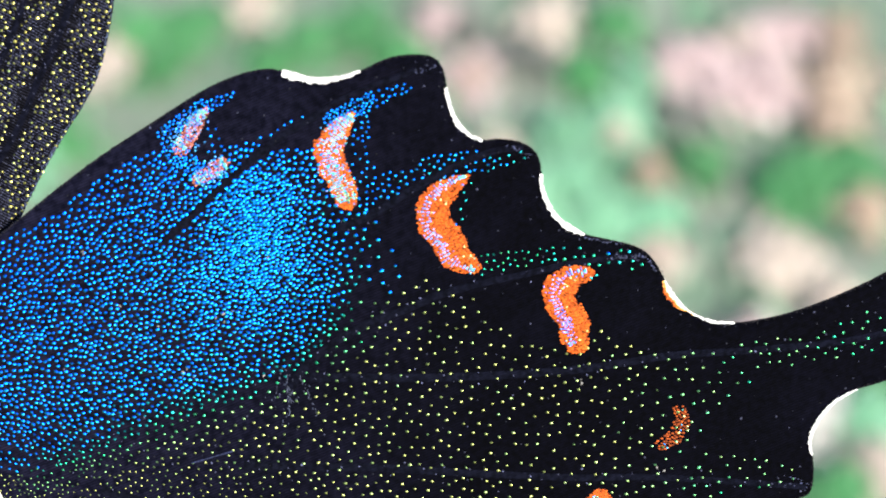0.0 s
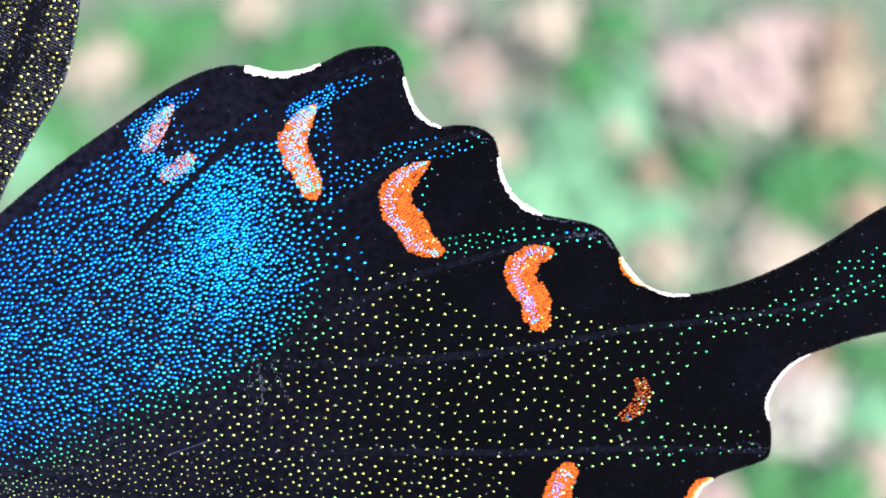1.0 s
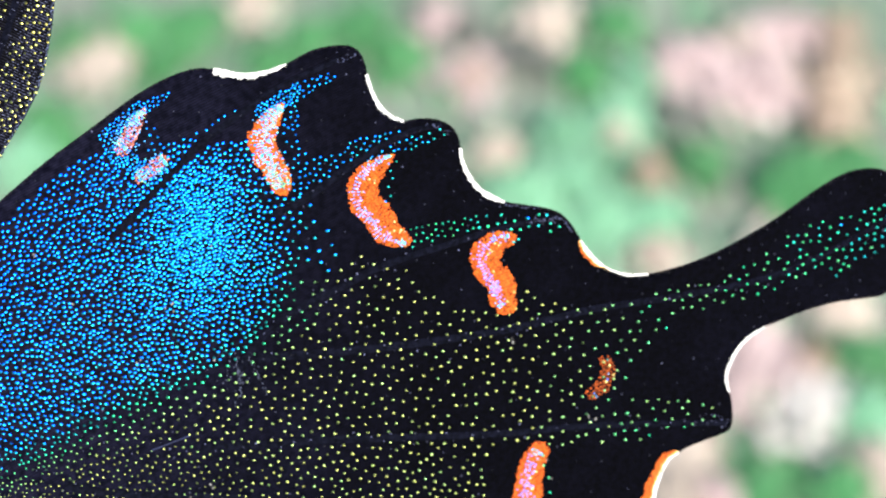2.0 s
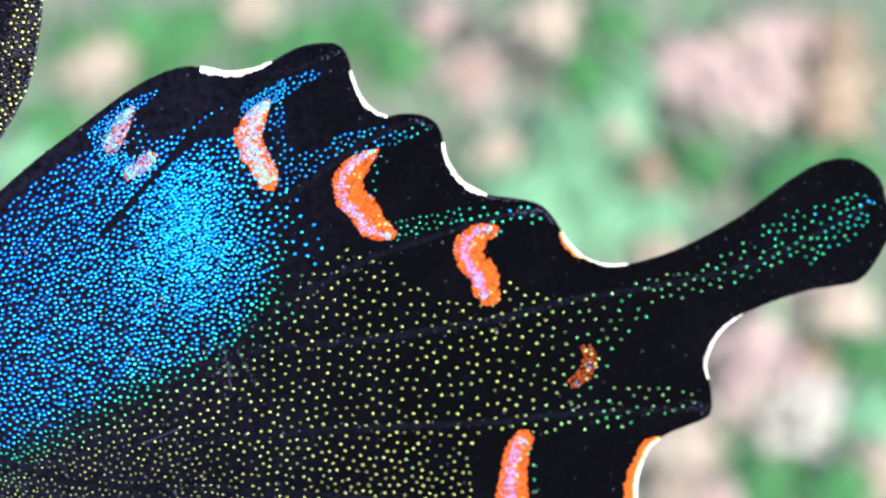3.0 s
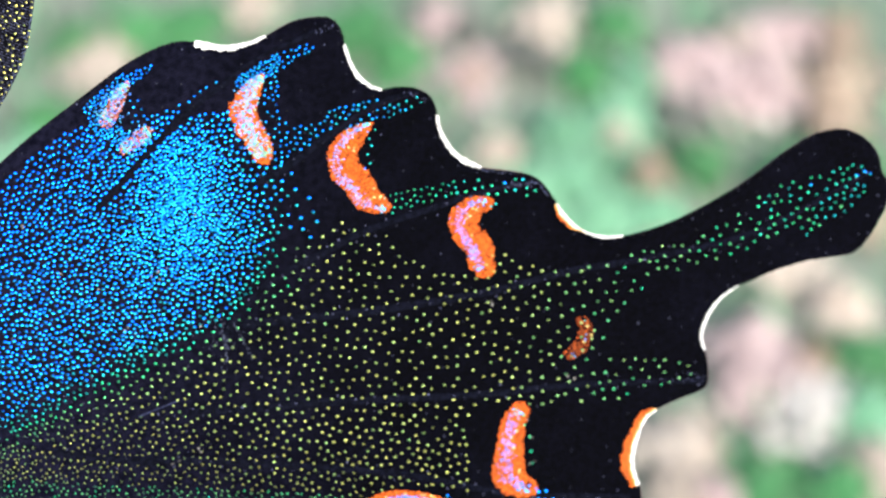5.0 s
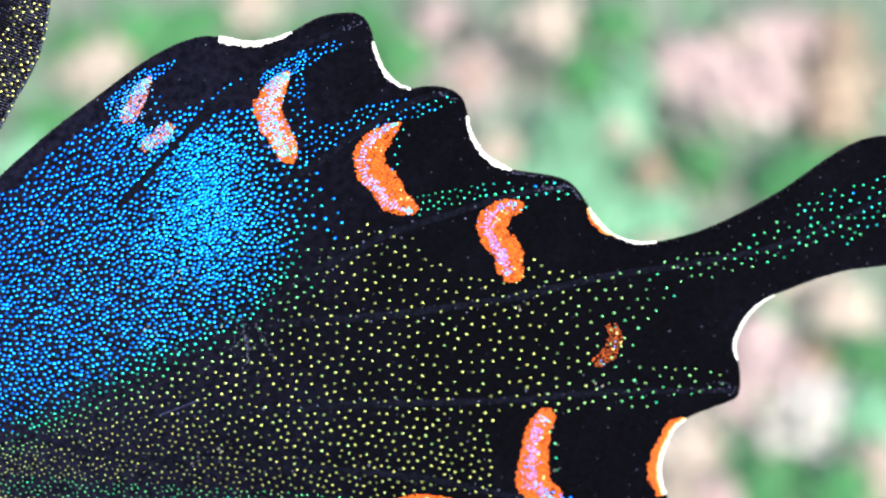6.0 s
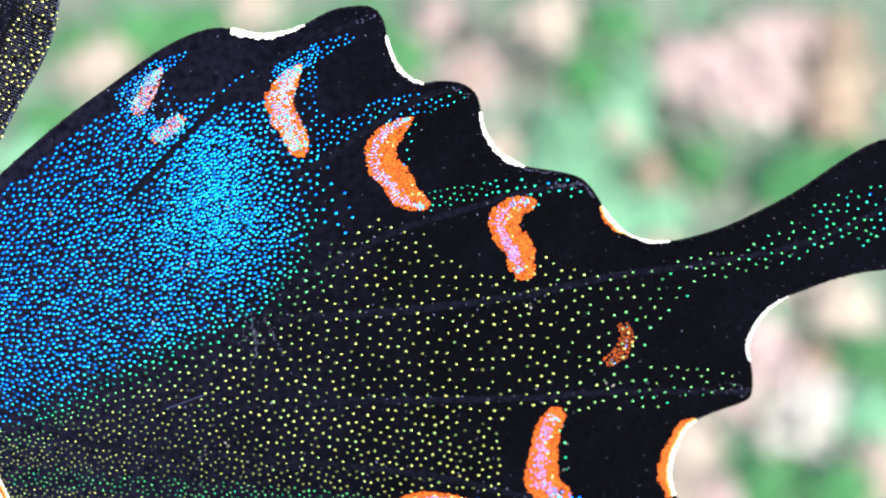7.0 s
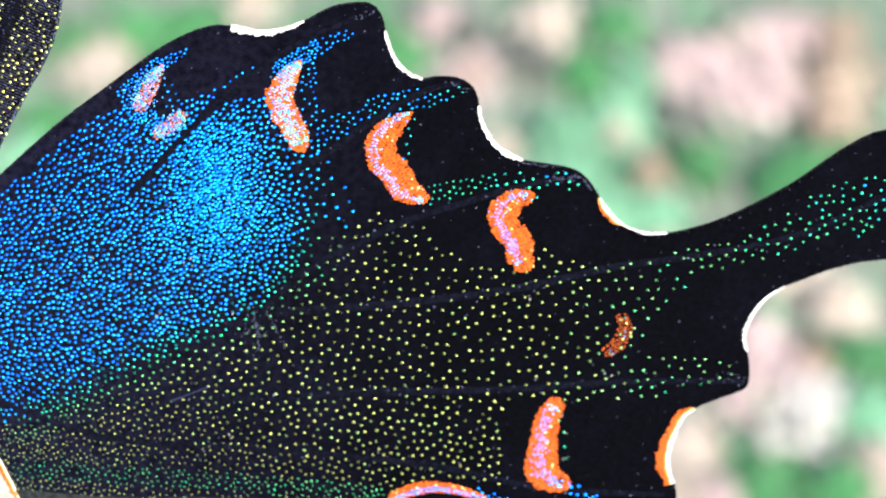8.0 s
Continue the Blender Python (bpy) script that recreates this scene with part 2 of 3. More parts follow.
TAIL = [(1122, 446), (1172, 430), (1222, 407), (1272, 379), (1310, 355), (1347, 327), (1385, 299), (1422, 277), (1454, 267), (1485, 266), (1510, 277), (1530, 294),
        (1542, 316), (1547, 340), (1556, 354), (1559, 378), (1553, 402), (1541, 426), (1527, 450), (1511, 470), (1493, 483), (1466, 488), (1415, 496), (1362, 512), (1322, 529)]
SCALLOP_5 = [(1297, 540), (1266, 564), (1245, 595), (1235, 626), (1240, 652)]
LOBE_5 = [(1245, 678), (1245, 706), (1236, 721), (1203, 735), (1174, 747)]
SCALLOP_6 = [(1155, 758), (1137, 774), (1125, 802), (1117, 832), (1117, 862), (1126, 888)]
INNER = [(1130, 915), (1120, 945), (1070, 985), (960, 1020), (800, 1050), (600, 1065), (380, 1070), (180, 1060), (50, 1020), (-18, 953), (-55, 883), (-110, 800), (-200, 725), (-290, 680)]
MARGIN = COSTA + SCALLOP_1 + LOBE_1 + SCALLOP_2 + LOBE_2 + SCALLOP_3 + LOBE_3 + SCALLOP_4 + TAIL + SCALLOP_5 + LOBE_5 + SCALLOP_6 + INNER
VEINS = [smooth_line(v, 20) for v in (
    [(-330, 650), (-60, 545), (100, 470), (190, 388), (265, 303), (335, 232), (400, 182), (460, 140), (560, 92)],
    [(455, 358), (500, 335), (545, 302), (600, 262), (680, 215), (740, 200)],
    [(398, 640), (425, 582), (503, 517), (584, 475), (625, 451), (693, 425), (759, 404), (830, 380), (900, 364), (945, 357)],
    [(-330, 655), (150, 640), (390, 610), (640, 585), (850, 552), (1000, 514), (1130, 492), (1300, 455), (1420, 400), (1520, 340)],
    [(-330, 660), (200, 760), (560, 745), (850, 730), (1000, 714), (1235, 705)],
    [(-330, 665), (100, 830), (400, 850), (700, 870), (900, 905), (1110, 910)],
)]


# millimetres by which veins and soft folds rise over the flat wing, on a grid over the drawing
GRID, GRID_U, GRID_V = 6.0, -420.0, -320.0
grid_u, grid_v = np.meshgrid(np.arange(GRID_U, 1620, GRID), np.arange(GRID_V, 1120, GRID), indexing="ij")
grid_points = np.column_stack([grid_u.ravel(), grid_v.ravel()])
RELIEF = np.array([0.05 * noise.noise((u / 130, v / 130, 0.3)) + 0.02 * noise.noise((u / 40, v / 40, 4.1)) for u, v in grid_points])
for line in VEINS:
    near = inside(grid_points, [(line[:, 0].min() - 60, line[:, 1].min() - 60), (line[:, 0].max() + 60, line[:, 1].min() - 60), (line[:, 0].max() + 60, line[:, 1].max() + 60), (line[:, 0].min() - 60, line[:, 1].max() + 60)])
    d = line_distance(grid_points[near], line)
    RELIEF[near] += 0.07 * np.exp(-(d / 8.0) ** 2) - 0.03 * np.exp(-((d - 18) / 10.0) ** 2)
RELIEF += -0.8 * np.exp(-((grid_points[:, 0] - 1030) ** 2 + (grid_points[:, 1] - 390) ** 2) / 75.0 ** 2)  # the lobe above the tail bends back
RELIEF = RELIEF.reshape(grid_u.shape)


def relief(u, v):
    """The height of the wing's relief at a point of the drawing."""
    a, b = (u - GRID_U) / GRID, (v - GRID_V) / GRID
    i, j = min(max(int(a), 0), RELIEF.shape[0] - 2), min(max(int(b), 0), RELIEF.shape[1] - 2)
    a, b = a - i, b - j
    return RELIEF[i, j] * (1 - a) * (1 - b) + RELIEF[i + 1, j] * a * (1 - b) + RELIEF[i, j + 1] * (1 - a) * b + RELIEF[i + 1, j + 1] * a * b


def membrane(name, margin, mat, parent, label, grid):
    """A thin wing sheet inside the margin, with the relief of its veins."""
    edge = smooth_line(margin, 5.0, closed=True)
    lo, hi = edge.min(0), edge.max(0)
    us, vs = np.meshgrid(np.arange(lo[0], hi[0], grid), np.arange(lo[1], hi[1], grid))
    inner = np.column_stack([us.ravel(), vs.ravel()]) + np.random.default_rng(3).uniform(-0.3, 0.3, (us.size, 2)) * grid
    inner = inner[inside(inner, edge)]
    points = [Vector(p) for p in edge] + [Vector(p) for p in inner]
    n = len(edge)
    out = geometry.delaunay_2d_cdt(points, [(i, (i + 1) % n) for i in range(n)], [list(range(n))], 1, 1e-4)
    verts = [place(p[0], p[1], relief(p[0], p[1])) for p in out[0]]
    ob = mesh_object(name, verts, [tuple(f[::-1]) for f in out[2]], mat, parent, label)
    thick = ob.modifiers.new("thickness", "SOLIDIFY")
    thick.thickness, thick.offset = 0.07 * MM, -1
    return ob


def vein(line, parent, half=7.5):
    """A flat raised rib along a vein, tapering outwards."""
    verts, faces, sides = [], [], 5
    d = np.gradient(line, axis=0)
    d /= np.linalg.norm(d, axis=1)[:, None]
    for i, ((u, v), (a, b)) in enumerate(zip(line, d)):
        r = half * (1 - 0.4 * i / len(line))
        for k in range(sides):
            s, h = math.cos(math.pi * k / (sides - 1)), math.sin(math.pi * k / (sides - 1))
            verts.append(place(u - b * s * r, v + a * s * r, relief(u, v) - 0.01 + 0.03 * h))
    faces = [(i * sides + k, i * sides + k + 1, (i + 1) * sides + k + 1, (i + 1) * sides + k) for i in range(len(line) - 1) for k in range(sides - 1)]
    return mesh_object("vein", verts, faces, RIB, parent)


# ---- butterfly ----
butterfly = tagged(new("butterfly"), "black swallowtail butterfly with blue glittering tailed hindwing and orange crescents", "butterfly")
hindwing = membrane("hindwing", MARGIN, HIND, butterfly, "velvety black hindwing with scalloped margin and a tail", 16.0)
rng = np.random.default_rng(11)
for line, start in zip(VEINS, (90, 0, 0, 420, 330, 90)):
    vein(line[line[:, 0] > start], hindwing)

BLUE = [(-330, 600), (-150, 470), (-60, 405), (0, 365), (60, 312), (130, 262), (180, 245), (225, 300), (285, 280), (345, 240), (415, 222), (465, 270), (512, 345), (505, 430),
        (465, 520), (412, 586), (340, 630), (202, 697), (100, 750), (0, 802), (-200, 860), (-330, 810)]
GOLD = [(-330, 820), (-200, 850), (0, 780), (200, 675), (330, 612), (450, 500), (540, 440), (600, 425), (690, 452), (720, 490), (745, 503), (800, 520), (880, 478), (940, 505), (1010, 510),
        (1110, 495), (1130, 545), (1070, 600), (1060, 650), (1010, 685), (1090, 690), (1090, 735), (960, 745), (870, 748), (830, 765), (825, 900), (700, 890), (600, 960), (0, 1000), (-330, 900)]
BLUE_EDGE = smooth_line(BLUE + BLUE[:1], 30)
LOWER_EDGE = smooth_line(BLUE[11:20], 20)
CORE = smooth_line([(305, 300), (325, 345), (330, 390), (312, 430)], 20)
OUTER_EDGE = smooth_line([(425, 225), (452, 295), (474, 350), (490, 405)], 20)
# rows of scales along the veins and round the crescents: from, to, half width at both, spacing, hue (0 gold, 1 green, 2 cyan, 3 blue)
CRESCENT_TRAILS = [
    (186, 258, 228, 286, 14, 12, 6.5, 2.1), (165, 226, 185, 262, 10, 10, 9, 2.4),
    (170, 220, 225, 177, 9, 10, 7, 2.4), (225, 177, 272, 154, 9, 4, 9, 2.3), (270, 258, 300, 238, 14, 9, 12, 2.1), (300, 236, 385, 183, 7, 3, 16, 2.1),
    (240, 220, 258, 262, 8, 15, 15, 2.0), (255, 285, 285, 262, 8, 8, 10, 2.2),
    (436, 182, 486, 148, 13, 11, 6.5, 2.1), (486, 148, 550, 121, 12, 6, 11, 2.1), (474, 165, 482, 200, 12, 12, 12, 2.0), (476, 200, 490, 275, 9, 18, 17, 1.9),
]
VEIN_TRAILS = [
    (500, 268, 540, 290, 16, 14, 13, 1.95), (520, 280, 610, 238, 12, 9, 13, 2.0), (480, 312, 510, 306, 6, 5, 11, 2.1),
    (600, 246, 680, 226, 17, 15, 12, 1.75), (680, 226, 738, 214, 13, 7, 14, 1.5), (655, 262, 650, 330, 7, 6, 17, 1.4), (690, 395, 800, 366, 13, 9, 14, 1.1),
]
TRAILS = CRESCENT_TRAILS + VEIN_TRAILS
TRAILS_OUTER = [
    (803, 722, 804, 722, 3, 3, 12, 2.2), (930, 740, 1100, 730, 7, 6, 20, 0.4),
    (800, 366, 935, 366, 10, 12, 17, 1.25), (870, 395, 868, 400, 4, 4, 12, 1.3), (500, 345, 545, 440, 20, 22, 24, 1.7),
    (1090, 690, 1195, 692, 22, 18, 21, 0.6), (1040, 730, 1100, 732, 9, 5, 18, 0.6), (925, 755, 935, 860, 4, 6, 22, 0.9),
    (-20, 898, 620, 925, 13, 14, 10, 0.75), (920, 895, 990, 918, 8, 8, 10, 1.9), (780, 915, 840, 930, 7, 6, 12, 1.9),
]
TAIL_ROWS = [
    (1105, 490, 1190, 468, 8, 9, 21, 0.6), (1150, 505, 1260, 478, 14, 12, 20, 0.7), (1230, 455, 1310, 422, 9, 10, 19, 0.85),
    (1260, 478, 1345, 455, 12, 9, 21, 0.85), (1335, 440, 1420, 415, 12, 14, 17, 1.0), (1345, 395, 1392, 372, 14, 12, 17, 1.1), (1400, 378, 1500, 335, 15, 10, 16, 1.2),
    (1415, 440, 1480, 392, 9, 13, 13, 1.2), (1455, 400, 1512, 365, 14, 9, 14, 1.35), (1495, 338, 1525, 345, 6, 5, 13, 1.9),
]


def capsules(p, rows):
    """Spacing and hue of the row that each point lies in, or 0."""
    gap, hue = np.zeros(len(p)), np.zeros(len(p))
    for u0, v0, u1, v1, w0, w1, s, h in rows:
        a, d = np.array((u0, v0), float), np.array((u1 - u0, v1 - v0), float)
        t = np.clip(((p - a) @ d) / (d @ d), 0, 1)
        hit = np.hypot(*(p - a - t[:, None] * d).T) < (w0 + (w1 - w0) * t) * 1.25
        hit &= (gap == 0) | (gap > s * 0.72)
        gap[hit], hue[hit] = s * 0.72, h
    return gap, hue


CLEAR = [(VEINS[0][VEINS[0][:, 0] > 165], 6.5), (VEINS[1], 7.0), (VEINS[2], 5.0), (VEINS[3][VEINS[3][:, 0] > 420], 4.0), (VEINS[4][VEINS[4][:, 0] > 330], 5.0), (VEINS[5], 5.0)]
ALL_ROWS = TRAILS + TRAILS_OUTER + TAIL_ROWS


def clear_of_veins(p, s):
    for line, w in CLEAR:
        s = np.where((line_distance(p, line) < w) & (p[:, 0] < 1000), 0, s)
    return s


def patchy(p):
    """Looser and denser patches of scales."""
    return np.array([noise.noise((u / 45, v / 45, 9.1)) for u, v in p])


def blue_spacing(p):
    s, blue = np.zeros(len(p)), inside(p, BLUE)
    q = p[blue]
    d_edge, d_core = line_distance(q, BLUE_EDGE), line_distance(q, CORE)
    row = capsules(q, TRAILS)[0]
    s[blue] = clear_of_veins(q, 7.6 - 0.8 * np.exp(-(d_core / 170) ** 2) - 2.4 * np.exp(-(d_core / 78) ** 2) + 2.4 * np.exp(-d_edge / 18) + 5.0 * np.exp(-line_distance(q, OUTER_EDGE) / 30) + 1.1 * patchy(q))
    s[blue] = np.where(row > 0, np.minimum(s[blue], row), s[blue])
    return s


def trail_spacing(p):
    s, _ = capsules(p, TRAILS)
    s[inside(p, BLUE)] = 0
    return clear_of_veins(p, s)


def sparse_spacing(p):
    s, _ = capsules(p, TRAILS_OUTER + TAIL_ROWS)
    wide = np.interp(p[:, 0], [-100, 60, 200, 330, 480, 700, 1100], [8.0, 9.5, 11.5, 13.0, 14.6, 15.6, 16.5])
    wide = wide * (1 - 0.30 * np.clip((p[:, 1] - 690) / 190, 0, 1))
    s = np.where(inside(p, GOLD) & (s == 0), wide, s)
    s[inside(p, BLUE) | (capsules(p, TRAILS)[0] > 0)] = 0
    some = s > 0
    s[some] = clear_of_veins(p[some], s[some])
    return s


HUES = np.array([(0.66, 0.70, 0.22), (0.05, 0.80, 0.36), (0.01, 0.66, 1.25), (0.003, 0.19, 2.1), (0.50, 0.44, 1.5)])


def tint_of(hue):
    """Structural colours, from gold over green and cyan to blue and violet."""
    hue = np.clip(hue, 0, 3.999)
    i = hue.astype(int)
    f = (hue - i)[:, None]
    return HUES[i] * (1 - f) + HUES[i + 1] * f


def glitter_hue(p):
    _, hue = capsules(p, ALL_ROWS)
    row = capsules(p, ALL_ROWS)[0] > 0
    blue = inside(p, BLUE)
    d = line_distance(p, LOWER_EDGE) * np.where(blue, 1, -1)
    main = np.interp(d, [-58, -20, 6, 40, 120], [0.08, 0.75, 1.45, 1.8, 1.97])
    d_costa = line_distance(p, smooth_line(COSTA, 30))
    main = np.where(blue, np.maximum(main, 0) + np.interp(d_costa, [40, 240], [0.6, 0.0]), main)
    main = np.where(~blue & (p[:, 0] > 900), np.interp(p[:, 0], [900, 1120], [0.1, 0.8]), main)
    main = np.where(~blue & (p[:, 0] > 480) & (p[:, 0] <= 900), np.maximum(main, np.interp(p[:, 0], [480, 560], [0.9, 0.08]) * (p[:, 1] < 560)), main)
    return np.where(row, hue, main) + np.random.default_rng(5).normal(0, 0.14, len(p))


dots = np.concatenate([throw(rng, (-330, 220, 500, 860), blue_spacing, 150000, 0.25), throw(rng, (140, 100, 960, 460), trail_spacing, 130000, 0.3), throw(rng, (-330, 100, 1530, 1000), sparse_spacing, 120000, 0.3)])
hue = glitter_hue(dots)
away = np.degrees(np.arctan2(660 - dots[:, 1], dots[:, 0] + 330))
for name, label, low, high, size in (("gold_dusting", "sparse gold-green glittering scales", -9, 0.7, 1.95), ("green_dusting", "glittering green scales", 0.7, 1.6, 2.1), ("blue_dusting", "dense glittering cyan-blue scales", 1.6, 9, 2.44)):
    pick = (hue >= low) & (hue < high)
    size = size * np.interp(dots[pick][:, 1] - 0.3 * np.maximum(dots[pick][:, 0] - 250, 0), [700, 850], [1.0, 0.58]) + 0.2 * np.exp(-(line_distance(dots[pick], CORE) / 110) ** 2)
    size = size * np.where((capsules(dots[pick], TRAILS)[0] > 0) & (line_distance(dots[pick], CORE) > 60), 0.70, 1.0) * np.where(dots[pick][:, 0] > 1080, 0.85, 1.0)
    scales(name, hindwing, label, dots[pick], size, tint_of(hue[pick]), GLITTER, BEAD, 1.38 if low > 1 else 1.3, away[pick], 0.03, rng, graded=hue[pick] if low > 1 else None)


# ---- orange crescents ----
def crescent(line, widths, gap, tints, violet, blue_part, mean=-0.35, spread=0.24, pale=(0.03, 0.07, 0.0), broken=-1.0, golden=0.2):
    """A crescent of orange scales along a bent line, with violet ones strewn along its hollow side."""
    path = smooth_line(line, 4.0)
    half = 0.93 * np.interp(np.linspace(0, 1, len(path)), np.linspace(0, 1, len(widths)), widths)

    def gaps(p):
        d = np.sqrt(((p[:, None] - path) ** 2).sum(2))
        i = d.argmin(1)
        rag = np.array([noise.noise((u / 9, v / 9, 1.7)) for u, v in p])
        fine = np.array([noise.noise((u / 3.1, v / 3.1, 6.3)) for u, v in p])
        return np.where(d.min(1) < half[i] * (1 + 0.10 * rag) + 1.2 * rag + 2.2 * fine, gap, 0) * (rag + fine > broken)

    lo, hi = path.min(0) - 36, path.max(0) + 36
    p = throw(rng, (*lo, *hi), gaps, 30000)
    c = np.array(tints[0]) + rng.uniform(0, 1, (len(p), 1)) * (np.array(tints[1]) - np.array(tints[0]))
    ob = scales("orange_crescent", hindwing, "orange crescent spot dusted with violet scales", p, 1.7, c, PIGMENT, FLAKE, 1.5, away_from(p), 0.015, rng, 4.0)
    i = rng.integers(0, len(path), int(len(path) * violet))
    across = rng.normal(mean, spread, len(i)) * half[i]
    side = np.gradient(path, axis=0)
    side = np.column_stack([side[:, 1], -side[:, 0]]) / np.maximum(np.linalg.norm(side, axis=1), 1e-6)[:, None]
    q = path[i] + side[i] * across[:, None]
    h = rng.normal(blue_part, 0.45, len(q)) - 1.3 * np.abs(2 * i / len(path) - 1) ** 4
    scales("violet_dusting", ob, "violet and pale blue scales", q, 1.35, np.clip(tint_of(h) + 1.6 * np.array(pale), 0, 1.6), GLITTER, BEAD, 1.2, 20, 0.06, rng)
    if not golden:
        return ob
    j = rng.integers(0, len(path), max(3, int(len(path) * golden)))
    gold = path[j] + side[j] * (rng.uniform(-0.2, 0.9, len(j)) * half[j])[:, None]
    scales("gold_dusting", ob, "pale gold scales", gold, 1.8, np.tile((1.3, 1.1, 0.4), (len(gold), 1)), GLITTER, BEAD, 1.2, 20, 0.06, rng)
    return ob


def away_from(p):
    return np.degrees(np.arctan2(660 - p[:, 1], p[:, 0] + 330))


ORANGE = ((0.37, 0.052, 0.003), (0.53, 0.105, 0.008))
ROSE = ((0.36, 0.09, 0.06), (0.50, 0.17, 0.12))
RUST = ((0.20, 0.035, 0.004), (0.40, 0.07, 0.008))
crescent([(226, 186), (210, 214), (194, 246)], (6, 14, 15), 3.4, ROSE, 11, 2.4, -0.2, 0.8, (0.10, 0.11, 0.0), golden=0)
crescent([(222, 298), (244, 281), (264, 266)], (8, 13, 8), 3.4, ROSE, 9, 2.4, -0.2, 0.8, (0.10, 0.11, 0.0), golden=0)
crescent([(464, 172), (442, 204), (432, 232), (440, 257), (456, 282), (467, 310)], (5, 19, 26, 24, 22, 17), 2.2, ORANGE, 12, 2.35, -0.08, 0.46, (0.14, 0.2, 0.0), golden=0)
crescent([(654, 256), (628, 276), (608, 304), (610, 334), (632, 358), (650, 384), (682, 400)], (4, 18, 27, 28, 28, 26, 10), 2.2, ORANGE, 6, 3.1, -0.48, 0.2, (0.12, 0.2, 0.0))
crescent([(858, 394), (834, 403), (819, 425), (826, 450), (845, 472), (848, 494), (854, 505)], (12, 20, 28, 25, 25, 25, 21), 2.2, ORANGE, 6.5, 3.3, -0.42, 0.2, (0.08, 0.1, 0.0))
crescent([(1025, 599), (1032, 620), (1022, 644), (1005, 659)], (8, 12, 14, 10), 3.6, RUST, 0.35, 2.5, 0.0, 0.4, broken=-0.12)
crescent([(916, 760), (904, 785), (900, 815), (897, 850), (900, 878), (930, 895)], (17, 23, 25, 29, 30, 18), 2.2, ORANGE, 5.5, 3.3, -0.15, 0.26, (0.1, 0.12, 0.0))
crescent([(644, 930), (678, 915), (715, 910), (760, 915), (800, 926)], (10, 12, 10, 8, 4), 2.2, ORANGE, 6, 3.2)


# ---- white fringes in the scallops, dark fringe along the rest of the margin ----
def fringe(line, widths, label, orange=None):
    """Short white hairs along a scallop, of uneven depth; orange: the depth of the orange scales behind them, paling towards the hairs."""
    path = smooth_line(line, 1.0)
    d = np.gradient(path, axis=0)
    out = np.column_stack([d[:, 1], -d[:, 0]]) / np.linalg.norm(d, axis=1)[:, None]
    f = np.linspace(0, 1, len(path))
    ragged = np.array([noise.noise((a / 9, b / 9, 2.2)) + 0.8 * noise.noise((a / 3, b / 3, 5.2)) for a, b in path])
    w = np.interp(f, np.linspace(0, 1, len(widths)), widths) * 0.64 * (1 + 0.34 * ragged)
    n = np.maximum(rng.poisson(w * 1.7), 1)
    i = np.repeat(np.arange(len(path)), n)
    depth = rng.uniform(-0.12, 1.0, len(i)) * w[i] + rng.normal(0, 0.5, len(i))
    p = path[i] - out[i] * depth[:, None]
    a = np.degrees(np.arctan2(-out[i, 1], out[i, 0]))
    ob = scales("white_fringe", hindwing, label, p, rng.uniform(0.3, 0.68, len(p)), np.tile((0.92, 0.90, 0.86), (len(p), 1)), PIGMENT, FLAKE, 2.0, a, 0.04, rng, 8.0, 16.0)
    if orange:
        deep = np.interp(f, np.linspace(0, 1, len(orange)), orange) * 0.8 * (1 + 0.22 * ragged)
        i = np.repeat(np.arange(len(path)), np.maximum(rng.poisson(np.maximum(deep, 0) * 0.8), 0))
        g = rng.uniform(0, 1, len(i))
        q = path[i] - out[i] * (w[i] * 0.8 + g * deep[i])[:, None]
        c = np.array(ORANGE[0]) + rng.uniform(0, 1, (len(q), 1)) * (np.array(ORANGE[1]) - np.array(ORANGE[0]))
        pale = np.clip(0.9 - g * deep[i] / 6.0 + rng.normal(0, 0.15, len(q)), 0, 1)[:, None]
        c = c * (1 - pale) + np.array((0.85, 0.50, 0.13)) * pale
        scales("orange_edge", ob, "orange scales behind the white fringe", q, 1.35, c, PIGMENT, FLAKE, 1.7, np.degrees(np.arctan2(-out[i, 1], out[i, 0])), 0.015, rng)
    return ob


for line, widths, orange in (
    (SCALLOP_1, (15, 16, 14, 13, 13, 12, 11, 8, 6, 3), None), (SCALLOP_2, (4, 7, 6.5, 7, 10, 8, 6, 3), None), (SCALLOP_3, (5, 6.5, 7, 9, 10.5, 8, 11.5, 10, 3), None),
    (SCALLOP_4, (3, 8, 7.5, 7, 3, 2.5, 5, 6, 6, 2), (3, 7, 7.5, 6, 1, 0, 0, 0, 0, 0)), (SCALLOP_5, (2, 4, 5, 6, 6, 7, 6, 2), None),
    (SCALLOP_6, (2, 4, 6, 8, 8, 8, 8), (3, 15, 17, 18, 23, 20, 11)),
):
    fringe(line, widths, "sunlit white hair fringe in a scallop of the wing", orange)


def dark_fringe(margin, parent, rng):
    """Fine dark hairs that roughen the wing's outline."""
    path = smooth_line(margin, 2.2, closed=True)
    d = np.gradient(path, axis=0)
    out = np.column_stack([d[:, 1], -d[:, 0]]) / np.linalg.norm(d, axis=1)[:, None]
    p = path + out * rng.normal(-1.0, 0.8, len(path))[:, None]
    a = np.degrees(np.arctan2(-out[:, 1], out[:, 0]))
    return scales("dark_fringe", parent, "fine dark hair fringe", p, 0.85, np.tile((0.011, 0.010, 0.013), (len(p), 1)), PIGMENT, FLAKE, 2.2, a, -0.01, rng, 8.0, 20.0)


dark_fringe(MARGIN, hindwing, rng)


